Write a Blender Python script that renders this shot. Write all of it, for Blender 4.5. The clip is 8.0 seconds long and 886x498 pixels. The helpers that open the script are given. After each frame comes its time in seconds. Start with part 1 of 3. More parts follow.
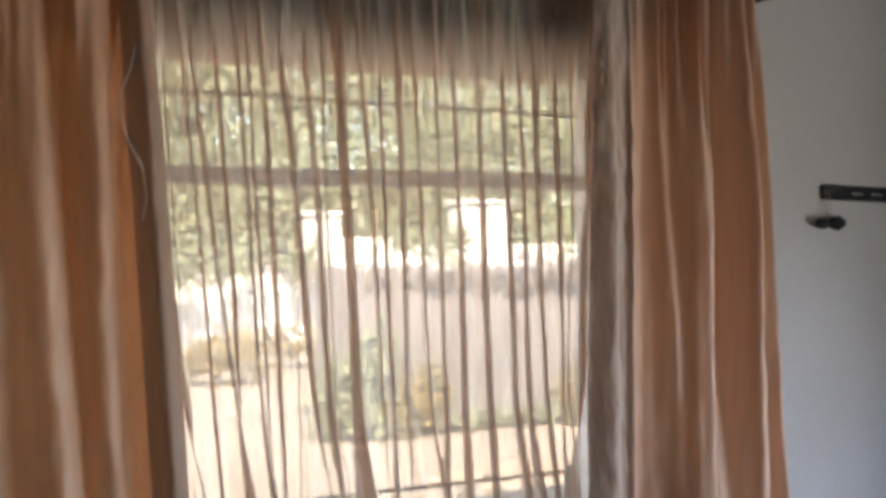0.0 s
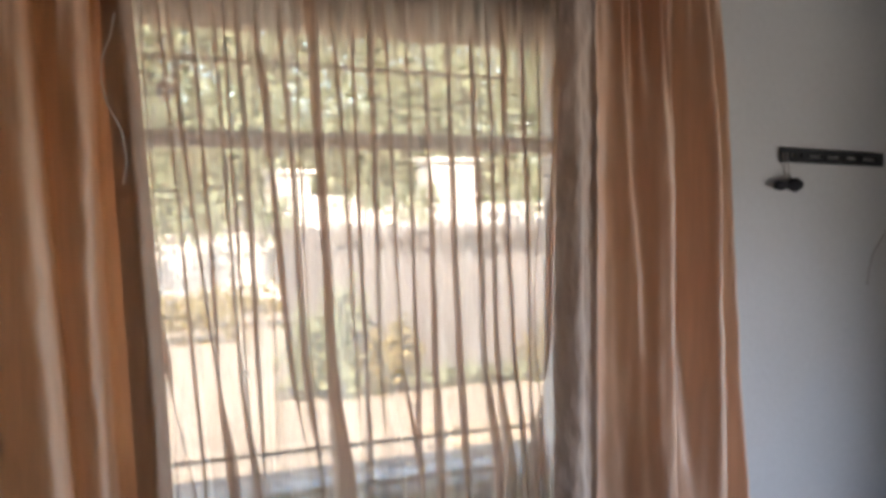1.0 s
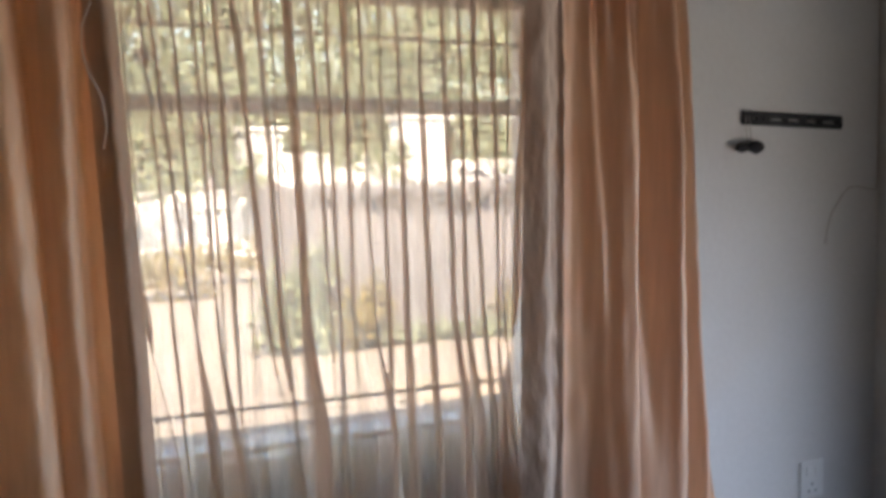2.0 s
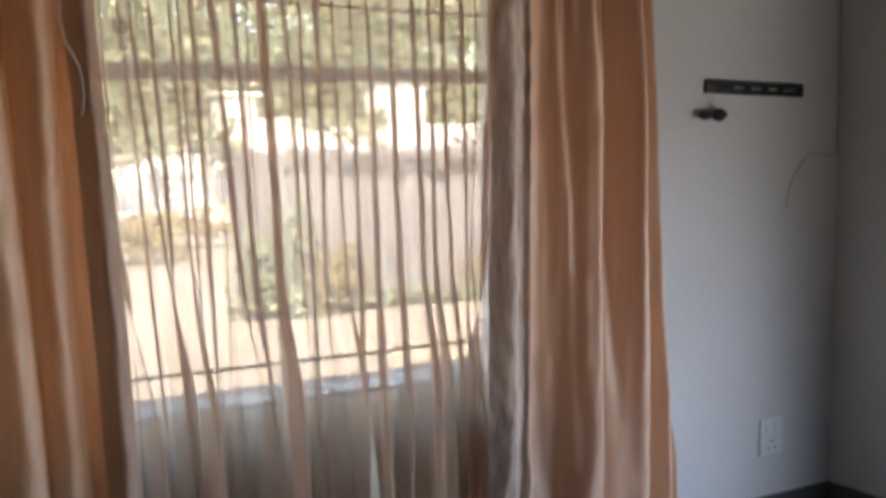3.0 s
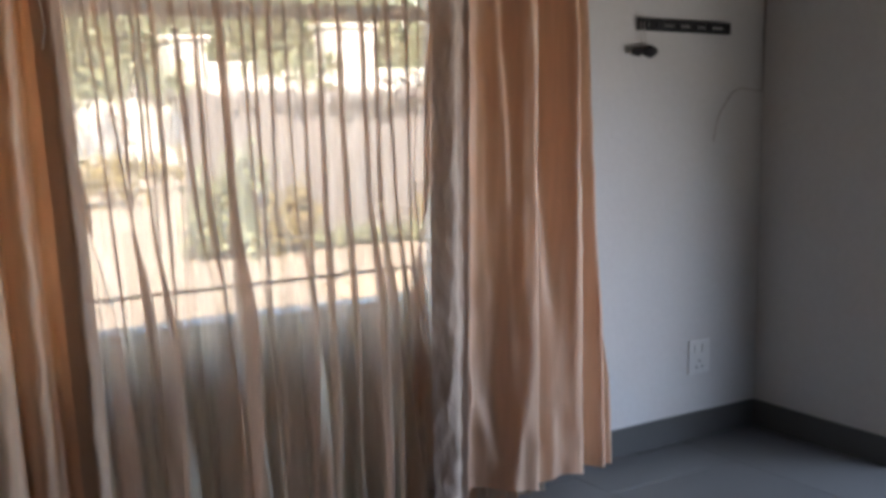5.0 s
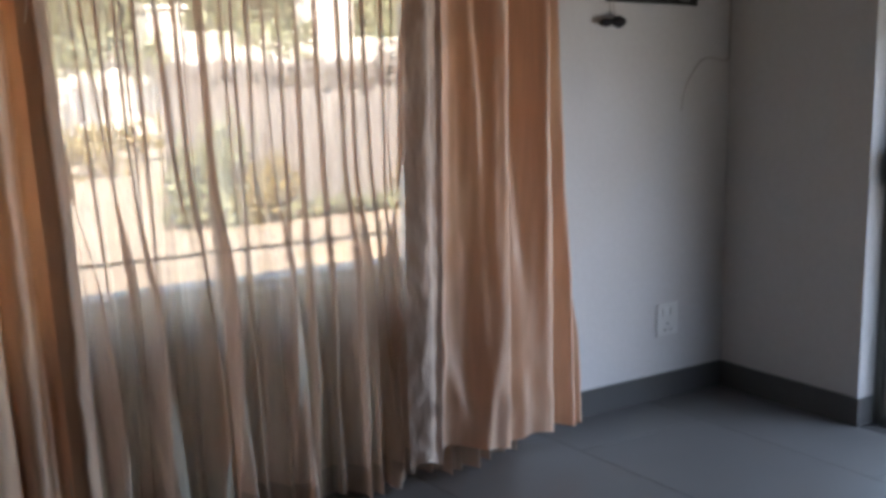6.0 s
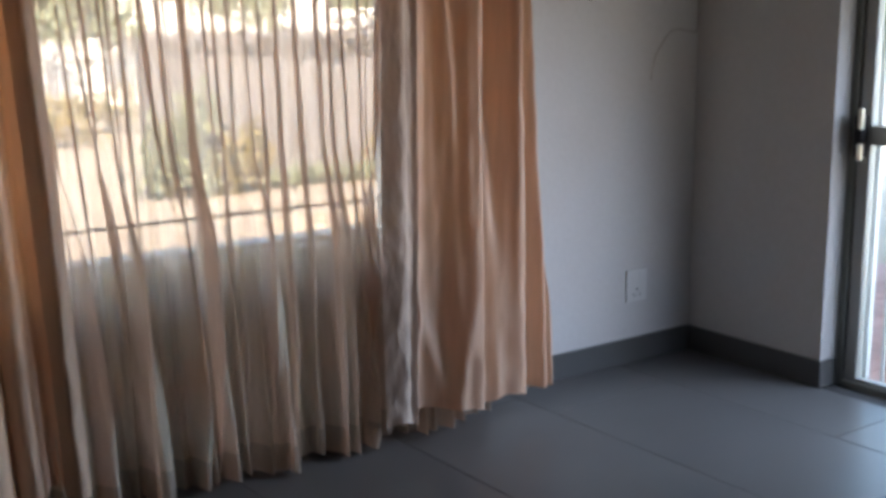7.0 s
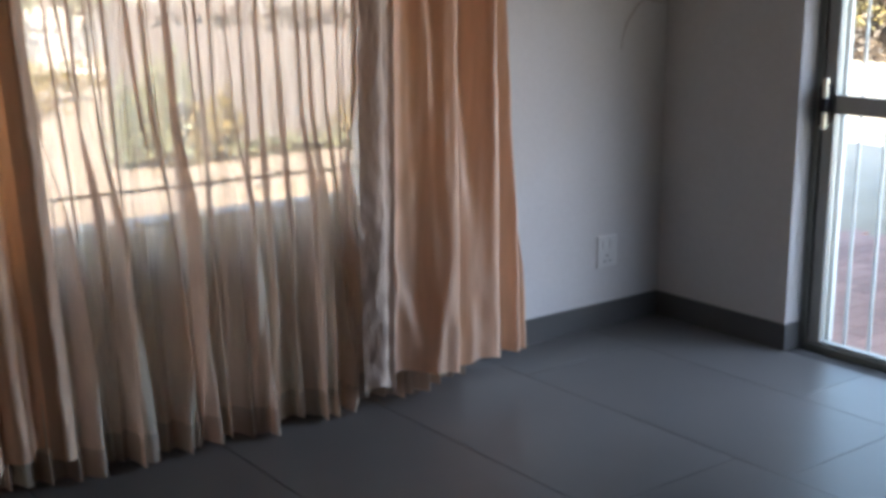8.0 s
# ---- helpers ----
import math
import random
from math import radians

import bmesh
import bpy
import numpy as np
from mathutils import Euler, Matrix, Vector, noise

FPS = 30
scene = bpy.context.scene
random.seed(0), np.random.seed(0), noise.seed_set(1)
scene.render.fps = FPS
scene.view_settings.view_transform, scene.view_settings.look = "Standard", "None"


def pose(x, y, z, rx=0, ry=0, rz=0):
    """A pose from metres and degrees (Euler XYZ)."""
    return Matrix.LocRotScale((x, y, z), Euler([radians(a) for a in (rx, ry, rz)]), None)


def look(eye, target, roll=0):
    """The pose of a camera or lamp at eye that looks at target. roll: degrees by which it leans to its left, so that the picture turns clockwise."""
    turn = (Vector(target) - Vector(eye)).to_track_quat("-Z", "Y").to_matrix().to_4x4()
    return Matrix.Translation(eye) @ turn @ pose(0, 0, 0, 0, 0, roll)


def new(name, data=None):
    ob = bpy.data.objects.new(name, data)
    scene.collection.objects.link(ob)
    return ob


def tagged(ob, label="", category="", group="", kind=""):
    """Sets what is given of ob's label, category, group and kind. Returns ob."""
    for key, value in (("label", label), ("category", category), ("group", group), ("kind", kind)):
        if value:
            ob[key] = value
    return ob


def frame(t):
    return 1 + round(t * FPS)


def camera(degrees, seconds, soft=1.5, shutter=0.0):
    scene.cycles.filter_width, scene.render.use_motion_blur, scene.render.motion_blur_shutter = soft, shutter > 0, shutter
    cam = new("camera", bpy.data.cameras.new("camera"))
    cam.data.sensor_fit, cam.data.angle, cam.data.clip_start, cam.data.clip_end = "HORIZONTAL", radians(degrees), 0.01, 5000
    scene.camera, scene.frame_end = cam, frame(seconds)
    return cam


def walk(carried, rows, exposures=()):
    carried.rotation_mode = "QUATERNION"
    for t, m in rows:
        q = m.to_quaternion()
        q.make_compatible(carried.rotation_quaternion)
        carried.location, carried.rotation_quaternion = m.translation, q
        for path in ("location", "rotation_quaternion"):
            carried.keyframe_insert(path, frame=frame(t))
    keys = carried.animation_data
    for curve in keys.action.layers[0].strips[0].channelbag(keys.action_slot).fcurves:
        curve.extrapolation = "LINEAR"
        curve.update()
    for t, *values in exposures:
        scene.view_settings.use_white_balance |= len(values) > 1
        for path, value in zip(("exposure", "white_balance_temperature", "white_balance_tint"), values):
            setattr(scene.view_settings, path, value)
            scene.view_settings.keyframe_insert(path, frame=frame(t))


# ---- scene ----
cam = camera(41.0, 8.0, soft=4.0)
PATH = [
    (0, (0.703, -2.823, 1.472), (1.614, -1.043, 1.467), -0.5),
    (0.5, (0.675, -2.865, 1.476), (1.611, -1.098, 1.435), -0.6),
    (1, (0.653, -2.911, 1.483), (1.609, -1.156, 1.406), -0.5),
    (1.5, (0.627, -2.954, 1.491), (1.604, -1.212, 1.378), -0.5),
    (3, (0.572, -3.096, 1.509), (1.598, -1.392, 1.299), -0.4),
    (3.5, (0.547, -3.137, 1.489), (1.592, -1.447, 1.262), -0.5),
    (4, (0.525, -3.186, 1.475), (1.585, -1.508, 1.227), -0.6),
    (4.5, (0.497, -3.231, 1.473), (1.574, -1.568, 1.2), -0.5),
    (6, (0.434, -3.403, 1.482), (1.543, -1.777, 1.131), -0.6),
    (6.5, (0.387, -3.427, 1.472), (1.521, -1.822, 1.101), -0.5),
    (7, (0.37, -3.482, 1.481), (1.512, -1.888, 1.083), -0.4),
    (7.5, (0.324, -3.495, 1.479), (1.49, -1.926, 1.058), -0.3),
    (8, (0.293, -3.529, 1.488), (1.474, -1.978, 1.04), -0.2),
]
walk(cam, [(t, look(eye, target, roll)) for t, eye, target, roll in PATH])

# ---------------------------------------------------------------- light
SUN_ELEVATION, SUN_AZIMUTH = radians(42), radians(205)  # clockwise from +y
world = bpy.data.worlds.new("sky")
world.use_nodes = True
scene.world = world
wn = world.node_tree
sky = wn.nodes.new("ShaderNodeTexSky")
sky.sky_type, sky.sun_disc = "NISHITA", False
sky.sun_elevation, sky.sun_rotation = SUN_ELEVATION, SUN_AZIMUTH
wn.nodes["Background"].inputs["Strength"].default_value = 0.12
wn.links.new(sky.outputs["Color"], wn.nodes["Background"].inputs["Color"])

sun = new("sun", bpy.data.lights.new("sun", "SUN"))
sun.data.energy, sun.data.angle, sun.data.color = 3.6, radians(0.5), (1.0, 0.90, 0.76)
toward = Vector((math.sin(SUN_AZIMUTH) * math.cos(SUN_ELEVATION), math.cos(SUN_AZIMUTH) * math.cos(SUN_ELEVATION), math.sin(SUN_ELEVATION)))
sun.matrix_world = look(toward * 50, (0, 0, 0))

scene.view_settings.exposure = 3.8


def sky_lamp(name, at, toward_point, width, height, watts, colour):
    lamp = new(name, bpy.data.lights.new(name, "AREA"))
    lamp.data.shape, lamp.data.size, lamp.data.size_y = "RECTANGLE", width, height
    lamp.data.energy, lamp.data.color = watts, colour
    lamp.data.spread = radians(95)
    lamp.matrix_world = look(at, toward_point)


# sky light falling in through the far leaf of the glass door
sky_lamp("door_daylight", (4.60, -1.62, 1.00), (3.20, -0.55, -0.30), 1.20, 1.30, 1.8, (0.55, 0.70, 1.0))
# light thrown up through the same door by the sunlit ground
sky_lamp("door_ground_light", (4.56, -2.25, 0.70), (2.90, -0.20, 1.80), 1.60, 1.00, 0.72, (1.0, 0.93, 0.88))



# ---------------------------------------------------------------- materials
def material(name, rough=0.6, metal=0.0):
    m = bpy.data.materials.new(name)
    m.use_nodes = True
    b = m.node_tree.nodes["Principled BSDF"]
    b.inputs["Roughness"].default_value, b.inputs["Metallic"].default_value = rough, metal
    return m, m.node_tree, b


def grain(nt, scale, detail=4.0, stretch=(1, 1, 1), coords="Object"):
    tc, mp, nz = (nt.nodes.new(k) for k in ("ShaderNodeTexCoord", "ShaderNodeMapping", "ShaderNodeTexNoise"))
    mp.inputs["Scale"].default_value = stretch
    nz.inputs["Scale"].default_value, nz.inputs["Detail"].default_value = scale, detail
    nt.links.new(tc.outputs[coords], mp.inputs["Vector"])
    nt.links.new(mp.outputs["Vector"], nz.inputs["Vector"])
    return nz.outputs["Fac"]


def ramp(nt, fac, *stops):
    r = nt.nodes.new("ShaderNodeValToRGB")
    while len(r.color_ramp.elements) < len(stops):
        r.color_ramp.elements.new(0.5)
    for e, (p, c) in zip(r.color_ramp.elements, stops):
        e.position, e.color = p, (*c, 1)
    nt.links.new(fac, r.inputs["Fac"])
    return r.outputs["Color"]


def mixed(nt, fac, a, b, mode="MIX"):
    n = nt.nodes.new("ShaderNodeMix")
    n.data_type, n.blend_type = "RGBA", mode
    for socket, value in ((n.inputs[0], fac), (n.inputs[6], a), (n.inputs[7], b)):
        if hasattr(value, "node"):
            nt.links.new(value, socket)
        elif isinstance(value, tuple):
            socket.default_value = (*value, 1)
        else:
            socket.default_value = value
    return n.outputs[2]


def relief(nt, target, height, strength, distance):
    b = nt.nodes.new("ShaderNodeBump")
    b.inputs["Strength"].default_value, b.inputs["Distance"].default_value = strength, distance
    nt.links.new(height, b.inputs["Height"])
    nt.links.new(b.outputs["Normal"], target.inputs["Normal"])
    return b.outputs["Normal"]


def two_scale(name, dark, light, big=1.5, small=60.0, rough=0.6, metal=0.0, bump=0.15, depth=0.002, by_piece=0.0, stretch=(1, 1, 1)):
    """A surface that varies at two scales, with fine relief; by_piece: how far single pieces differ."""
    m, nt, b = material(name, rough, metal)
    a = ramp(nt, grain(nt, big, 5, stretch), (0.3, dark), (0.7, light))
    f = grain(nt, small, 3, stretch)
    c = mixed(nt, 0.35, a, ramp(nt, f, (0.3, dark), (0.75, light)))
    if by_piece:
        info, vary = nt.nodes.new("ShaderNodeObjectInfo"), nt.nodes.new("ShaderNodeHueSaturation")
        scale = nt.nodes.new("ShaderNodeMapRange")
        scale.inputs["To Min"].default_value, scale.inputs["To Max"].default_value = 1 - by_piece, 1 + by_piece
        nt.links.new(info.outputs["Random"], scale.inputs["Value"])
        nt.links.new(scale.outputs["Result"], vary.inputs["Value"])
        nt.links.new(c, vary.inputs["Color"])
        c = vary.outputs["Color"]
    nt.links.new(c, b.inputs["Base Color"])
    relief(nt, b, f, bump, depth)
    return m


def cloth_material(name, front, through_colour, see_through, through_share, rough=0.8, sheen=0.0, threads=0.15, crumple=0.3):
    """Woven cloth: reflects, lets light through, and may be open enough to see through."""
    m, nt, b = material(name, rough)
    streak = grain(nt, 5, 3, (9, 9, 0.7))
    fine = grain(nt, 5, 5, (42, 42, 1.6))
    tone = ramp(nt, streak, (0.3, tuple(0.80 * v for v in front)), (0.7, front))
    nt.links.new(mixed(nt, threads, tone, ramp(nt, fine, (0.3, tuple(0.5 * v for v in front)), (0.7, front))), b.inputs["Base Color"])
    b.inputs["Sheen Weight"].default_value, b.inputs["Sheen Roughness"].default_value = sheen, 0.4
    crease = grain(nt, 14, 3, (2.2, 2.2, 0.8))
    normal = relief(nt, b, crease, crumple, 0.006 + 0.012 * (crumple > 0.5))
    tr = nt.nodes.new("ShaderNodeBsdfTranslucent")
    tr.inputs["Color"].default_value = (*through_colour, 1)
    nt.links.new(normal, tr.inputs["Normal"])
    mix = nt.nodes.new("ShaderNodeMixShader")
    mix.inputs[0].default_value = through_share
    nt.links.new(b.outputs[0], mix.inputs[1])
    nt.links.new(tr.outputs[0], mix.inputs[2])
    out = mix.outputs[0]
    if see_through:
        open_weave, over = nt.nodes.new("ShaderNodeBsdfTransparent"), nt.nodes.new("ShaderNodeMixShader")
        open_weave.inputs["Color"].default_value = (1.0, 0.885, 0.84, 1)
        share = nt.nodes.new("ShaderNodeMapRange")
        share.inputs["From Min"].default_value, share.inputs["From Max"].default_value = 0.3, 0.7
        share.inputs["To Min"].default_value, share.inputs["To Max"].default_value = see_through - 0.05, see_through + 0.05
        nt.links.new(streak, share.inputs["Value"])
        nt.links.new(share.outputs["Result"], over.inputs[0])
        nt.links.new(out, over.inputs[1])
        nt.links.new(open_weave.outputs[0], over.inputs[2])
        out = over.outputs[0]
    nt.links.new(out, nt.nodes["Material Output"].inputs["Surface"])
    return m


def glass_material():
    m, nt, b = material("clear_glass")
    clear, gloss, mix, fr = (nt.nodes.new(k) for k in ("ShaderNodeBsdfTransparent", "ShaderNodeBsdfGlossy", "ShaderNodeMixShader", "ShaderNodeFresnel"))
    clear.inputs["Color"].default_value = (0.93, 0.96, 0.95, 1)
    gloss.inputs["Roughness"].default_value = 0.02
    nt.links.new(fr.outputs[0], mix.inputs[0])
    nt.links.new(clear.outputs[0], mix.inputs[1])
    nt.links.new(gloss.outputs[0], mix.inputs[2])
    nt.links.new(mix.outputs[0], nt.nodes["Material Output"].inputs["Surface"])
    return m


WALL = two_scale("painted_plaster", (0.575, 0.55, 0.525), (0.665, 0.642, 0.615), 1.1, 45, 0.75, bump=0.25, depth=0.003)
# plaster of the unseen walls, darkened so they throw little light back
DIM_WALL = two_scale("darkened_plaster", (0.10, 0.08, 0.065), (0.14, 0.115, 0.095), 1.1, 45, 0.8, bump=0.25, depth=0.003)
# unseen ceiling, greyer than white paint to hold down the room's bounce
CEILING = two_scale("dimmed_ceiling_paint", (0.38, 0.36, 0.33), (0.46, 0.44, 0.41), 1.1, 45, 0.85)
TILE = two_scale("grey_porcelain_tile", (0.088, 0.084, 0.081), (0.116, 0.111, 0.107), 2.0, 130, 0.38, bump=0.12, depth=0.001, by_piece=0.06)
GROUT = two_scale("dark_grout", (0.045, 0.045, 0.045), (0.075, 0.073, 0.070), 6, 200, 0.9)
SKIRT = two_scale("grey_skirting_tile", (0.075, 0.073, 0.070), (0.105, 0.102, 0.098), 2.0, 130, 0.45, bump=0.12, depth=0.001)
SHEER = cloth_material("ecru_voile", (0.75, 0.785, 0.685), (0.895, 0.65, 0.525), 0.26, 0.44, 0.85, threads=0.45, crumple=0.6)
SHEER_HEM = cloth_material("ecru_voile_hem", (0.64, 0.61, 0.55), (0.70, 0.63, 0.54), 0.40, 0.5, 0.85)
DRAPE = cloth_material("peach_satin", (0.78, 0.565, 0.425), (0.88, 0.43, 0.20), 0.0, 0.26, 0.42, 0.08)
LINING = cloth_material("silver_grey_lining", (0.58, 0.475, 0.405), (0.70, 0.49, 0.38), 0.0, 0.25, 0.6, 0.05, crumple=0.7)
TAUPE = cloth_material("taupe_lining", (0.57, 0.435, 0.345), (0.68, 0.40, 0.25), 0.0, 0.25, 0.5, 0.2, crumple=0.4)
FRAME_METAL = two_scale("brown_steel_frame", (0.19, 0.15, 0.11), (0.27, 0.22, 0.16), 3, 90, 0.5, 0.0)
BAR_METAL = two_scale("grey_painted_bar", (0.12, 0.105, 0.09), (0.18, 0.16, 0.14), 4, 120, 0.5)
LEAF_METAL = two_scale("pale_grey_aluminium", (0.33, 0.33, 0.305), (0.41, 0.41, 0.385), 3, 150, 0.42, 0.2)
DOOR_METAL = two_scale("grey_olive_aluminium", (0.17, 0.17, 0.15), (0.24, 0.24, 0.21), 3, 150, 0.42, 0.3)
GATE_METAL = two_scale("white_painted_steel", (0.46, 0.46, 0.45), (0.60, 0.60, 0.59), 4, 120, 0.45)
BRASS = two_scale("worn_brass", (0.60, 0.55, 0.42), (0.76, 0.72, 0.60), 8, 200, 0.4, 0.6)
BLACK = two_scale("black_steel", (0.006, 0.006, 0.007), (0.013, 0.013, 0.013), 8, 200, 0.7)
DARK_PLASTIC = two_scale("black_plastic", (0.006, 0.005, 0.007), (0.014, 0.012, 0.014), 8, 200, 0.8)
WHITE_PLASTIC = two_scale("white_plastic", (0.68, 0.665, 0.64), (0.76, 0.745, 0.715), 5, 120, 0.4, bump=0.05)
CABLE = two_scale("beige_cable_sheath", (0.36, 0.31, 0.28), (0.46, 0.40, 0.36), 6, 150, 0.6)
GLASS = glass_material()
SAND = two_scale("dry_sandy_ground", (0.25, 0.205, 0.16), (0.35, 0.295, 0.24), 0.35, 18, 0.95, bump=0.6, depth=0.02)
CONCRETE = two_scale("pale_concrete", (0.29, 0.22, 0.15), (0.42, 0.335, 0.24), 1.6, 9, 0.9, bump=0.6, depth=0.015)
BRICK_RED = two_scale("red_paving_brick", (0.34, 0.19, 0.16), (0.46, 0.27, 0.23), 3, 60, 0.85, bump=0.4, depth=0.004, by_piece=0.18)
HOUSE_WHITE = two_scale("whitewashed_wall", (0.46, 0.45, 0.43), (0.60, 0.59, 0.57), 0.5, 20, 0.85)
SILL_PAINT = two_scale("white_sill_paint", (0.72, 0.71, 0.70), (0.82, 0.81, 0.80), 2, 60, 0.45, bump=0.1)
ROOF = two_scale("brown_roof_sheet", (0.14, 0.11, 0.09), (0.22, 0.17, 0.14), 0.6, 20, 0.7)
EAVE = two_scale("varnished_eave_board", (0.50, 0.26, 0.115), (0.66, 0.38, 0.19), 2, 40, 0.6, stretch=(0.2, 4, 4))
STONE = two_scale("grey_garden_wall", (0.10, 0.092, 0.095), (0.19, 0.175, 0.175), 1.6, 9, 0.9, bump=0.6, depth=0.02)
# near-black brown that stands in for shade on the wall above the window
SHADE_BROWN = two_scale("shade_dark_brown", (0.020, 0.014, 0.010), (0.040, 0.028, 0.019), 2, 40, 0.6, stretch=(0.2, 4, 4))
BARK = two_scale("bark", (0.06, 0.045, 0.03), (0.14, 0.10, 0.07), 3, 25, 0.9, bump=0.7, depth=0.02)


def leaf_material(name, dark, light):
    m, nt, b = material(name, 0.6)
    geo = nt.nodes.new("ShaderNodeNewGeometry")
    c = ramp(nt, geo.outputs["Random Per Island"], (0.0, dark), (1.0, light))
    nt.links.new(c, b.inputs["Base Color"])
    tr, mix = nt.nodes.new("ShaderNodeBsdfTranslucent"), nt.nodes.new("ShaderNodeMixShader")
    nt.links.new(c, tr.inputs["Color"])
    mix.inputs[0].default_value = 0.4
    nt.links.new(b.outputs[0], mix.inputs[1])
    nt.links.new(tr.outputs[0], mix.inputs[2])
    nt.links.new(mix.outputs[0], nt.nodes["Material Output"].inputs["Surface"])
    return m


LEAF = leaf_material("green_leaves", (0.16, 0.19, 0.11), (0.31, 0.34, 0.21))
LEAF_GREY = leaf_material("dry_grey_leaves", (0.10, 0.09, 0.085), (0.24, 0.21, 0.19))
LEAF_BROWN = leaf_material("dry_brown_leaves", (0.09, 0.065, 0.05), (0.20, 0.15, 0.11))
LEAF_DRY = leaf_material("dry_yellow_leaves", (0.14, 0.12, 0.05), (0.36, 0.28, 0.10))


# ---------------------------------------------------------------- builders
def mesh_of(name, bm, mat, smooth=False):
    me = bpy.data.meshes.new(name)
    bm.to_mesh(me)
    bm.free()
    me.materials.append(mat)
    if smooth:
        me.polygons.foreach_set("use_smooth", [True] * len(me.polygons))
    return me


def part(name, bm, mat, parent=None, label="", smooth=False):
    ob = new(name, mesh_of(name, bm, mat, smooth))
    ob.parent = parent
    if label:
        tagged(ob, label)
    return ob


def thing(name, label, category, group="", kind="", at=(0, 0, 0)):
    ob = new(name)
    ob.location = at
    ob.empty_display_size = 0.1
    return tagged(ob, label, category, group, kind)


def box(bm, lo, hi, bevel=0.0):
    """An upright box between two corners, with its edges rounded off."""
    size, mid = [b - a for a, b in zip(lo, hi)], [(a + b) / 2 for a, b in zip(lo, hi)]
    vs = bmesh.ops.create_cube(bm, size=1, matrix=Matrix.Translation(mid) @ Matrix.Diagonal((*size, 1)))["verts"]
    if bevel:
        es = list({e for v in vs for e in v.link_edges})
        bmesh.ops.bevel(bm, geom=es, offset=bevel, segments=2, affect="EDGES", profile=0.5)
    return bm


def boxes(*list_of, bevel=0.0):
    bm = bmesh.new()
    for lo, hi in list_of:
        box(bm, lo, hi, bevel)
    return bm


def tube(bm, points, radius, sides=8):
    """A round bar along points."""
    points = [Vector(p) for p in points]
    rings = []
    for i, p in enumerate(points):
        d = (points[min(i + 1, len(points) - 1)] - points[max(i - 1, 0)]).normalized()
        a = d.cross(Vector((0.31, 0.87, 0.38))).normalized()
        b = d.cross(a)
        r = radius[i] if isinstance(radius, (list, tuple)) else radius
        rings.append([bm.verts.new(p + r * (math.cos(2 * math.pi * k / sides) * a + math.sin(2 * math.pi * k / sides) * b)) for k in range(sides)])
    for ra, rb in zip(rings, rings[1:]):
        for k in range(sides):
            bm.faces.new((ra[k], ra[(k + 1) % sides], rb[(k + 1) % sides], rb[k]))
    bm.faces.new(rings[0])
    bm.faces.new(rings[-1][::-1])
    return bm


def disc(bm, centre, normal, radius, depth, sides=20):
    m = Matrix.Translation(centre) @ Vector(normal).to_track_quat("Z", "Y").to_matrix().to_4x4()
    bmesh.ops.create_cone(bm, cap_ends=True, segments=sides, radius1=radius, radius2=radius * 0.93, depth=depth, matrix=m)
    return bm


# ---------------------------------------------------------------- the room
X0, XR, YB, H = -3.20, 4.19, -7.40, 2.55
T = 0.23
WX0, WX1, WZ0, WZ1 = 0.80, 2.725, 0.682, 1.985    # the window's opening
DY0, DY1, DZ = -0.697, -3.60, 2.08               # the door's opening

north = tagged(part("wall_north", boxes(
    ((X0 - T, 0, -0.15), (WX0, T, H)), ((WX1, 0, -0.15), (XR + T, T, H)),
    ((WX0, 0, -0.15), (WX1, T, WZ0)), ((WX0, 0, WZ1), (WX1, T, H))), WALL), "pale grey painted plaster wall round the window", "wall", kind="structure")
east = tagged(part("wall_east", boxes(
    ((XR, DY0, -0.15), (XR + T, -0.0005, H)), ((XR, YB - T, -0.15), (XR + T, DY1, H)), ((XR, DY1, DZ), (XR + T, DY0, H))), WALL),
    "pale grey painted plaster wall beside the glass door", "wall", kind="structure")
tagged(part("wall_south", boxes(((X0 - T, YB - T, -0.15), (XR, YB, H))), DIM_WALL), "plain unseen wall, darkened to cut the bounced light", "wall", kind="structure")
tagged(part("wall_west", boxes(((X0 - T, YB, -0.15), (X0, 0, H))), DIM_WALL), "plain unseen wall, darkened to cut the bounced light", "wall", kind="structure")
tagged(part("ceiling", boxes(((X0 - T, YB - T, H), (XR + T, T, H + 0.12))), CEILING), "plain unseen ceiling, toned down to cut the bounced light", "ceiling", kind="structure")
floor = tagged(part("floor", boxes(((X0, YB, -0.15), (XR, 0, -0.006)), ((XR, DY1, -0.15), (XR + T, DY0, -0.006))), GROUT),
               "dark grey large-format tiled floor with dark joints", "floor", kind="structure")

SK, SD = 0.109, 0.010
tagged(part("baseboard", boxes(((X0, -SD, 0.0), (XR - SD, -0.0003, SK)), bevel=0.0015), SKIRT), "grey tile skirting along the wall", "skirting", kind="structure")
tagged(part("baseboard", boxes(((XR - SD, DY0 - SD, 0.0), (XR - 0.0003, -0.0003, SK)), ((XR - 0.0003, DY0 - SD, 0.0), (XR + 0.085, DY0 - 0.0003, SK)), bevel=0.0015), SKIRT),
       "grey tile skirting returning round the wall's end", "skirting", kind="structure")
tagged(part("baseboard", boxes(((XR - SD, YB, 0.0), (XR - 0.0003, DY1 + SD, SK)), bevel=0.0015), SKIRT), "grey tile skirting along the wall", "skirting", kind="structure")

# ---------------------------------------------------------------- the window
window = thing("window_1", "brown steel-framed window with a transom and thin burglar bars", "window", kind="structure", at=((WX0 + WX1) / 2, 0.11, WZ0))


def under(ob, parent):
    ob.parent = parent
    ob.matrix_parent_inverse = Matrix.Translation(parent.location).inverted()
    return ob


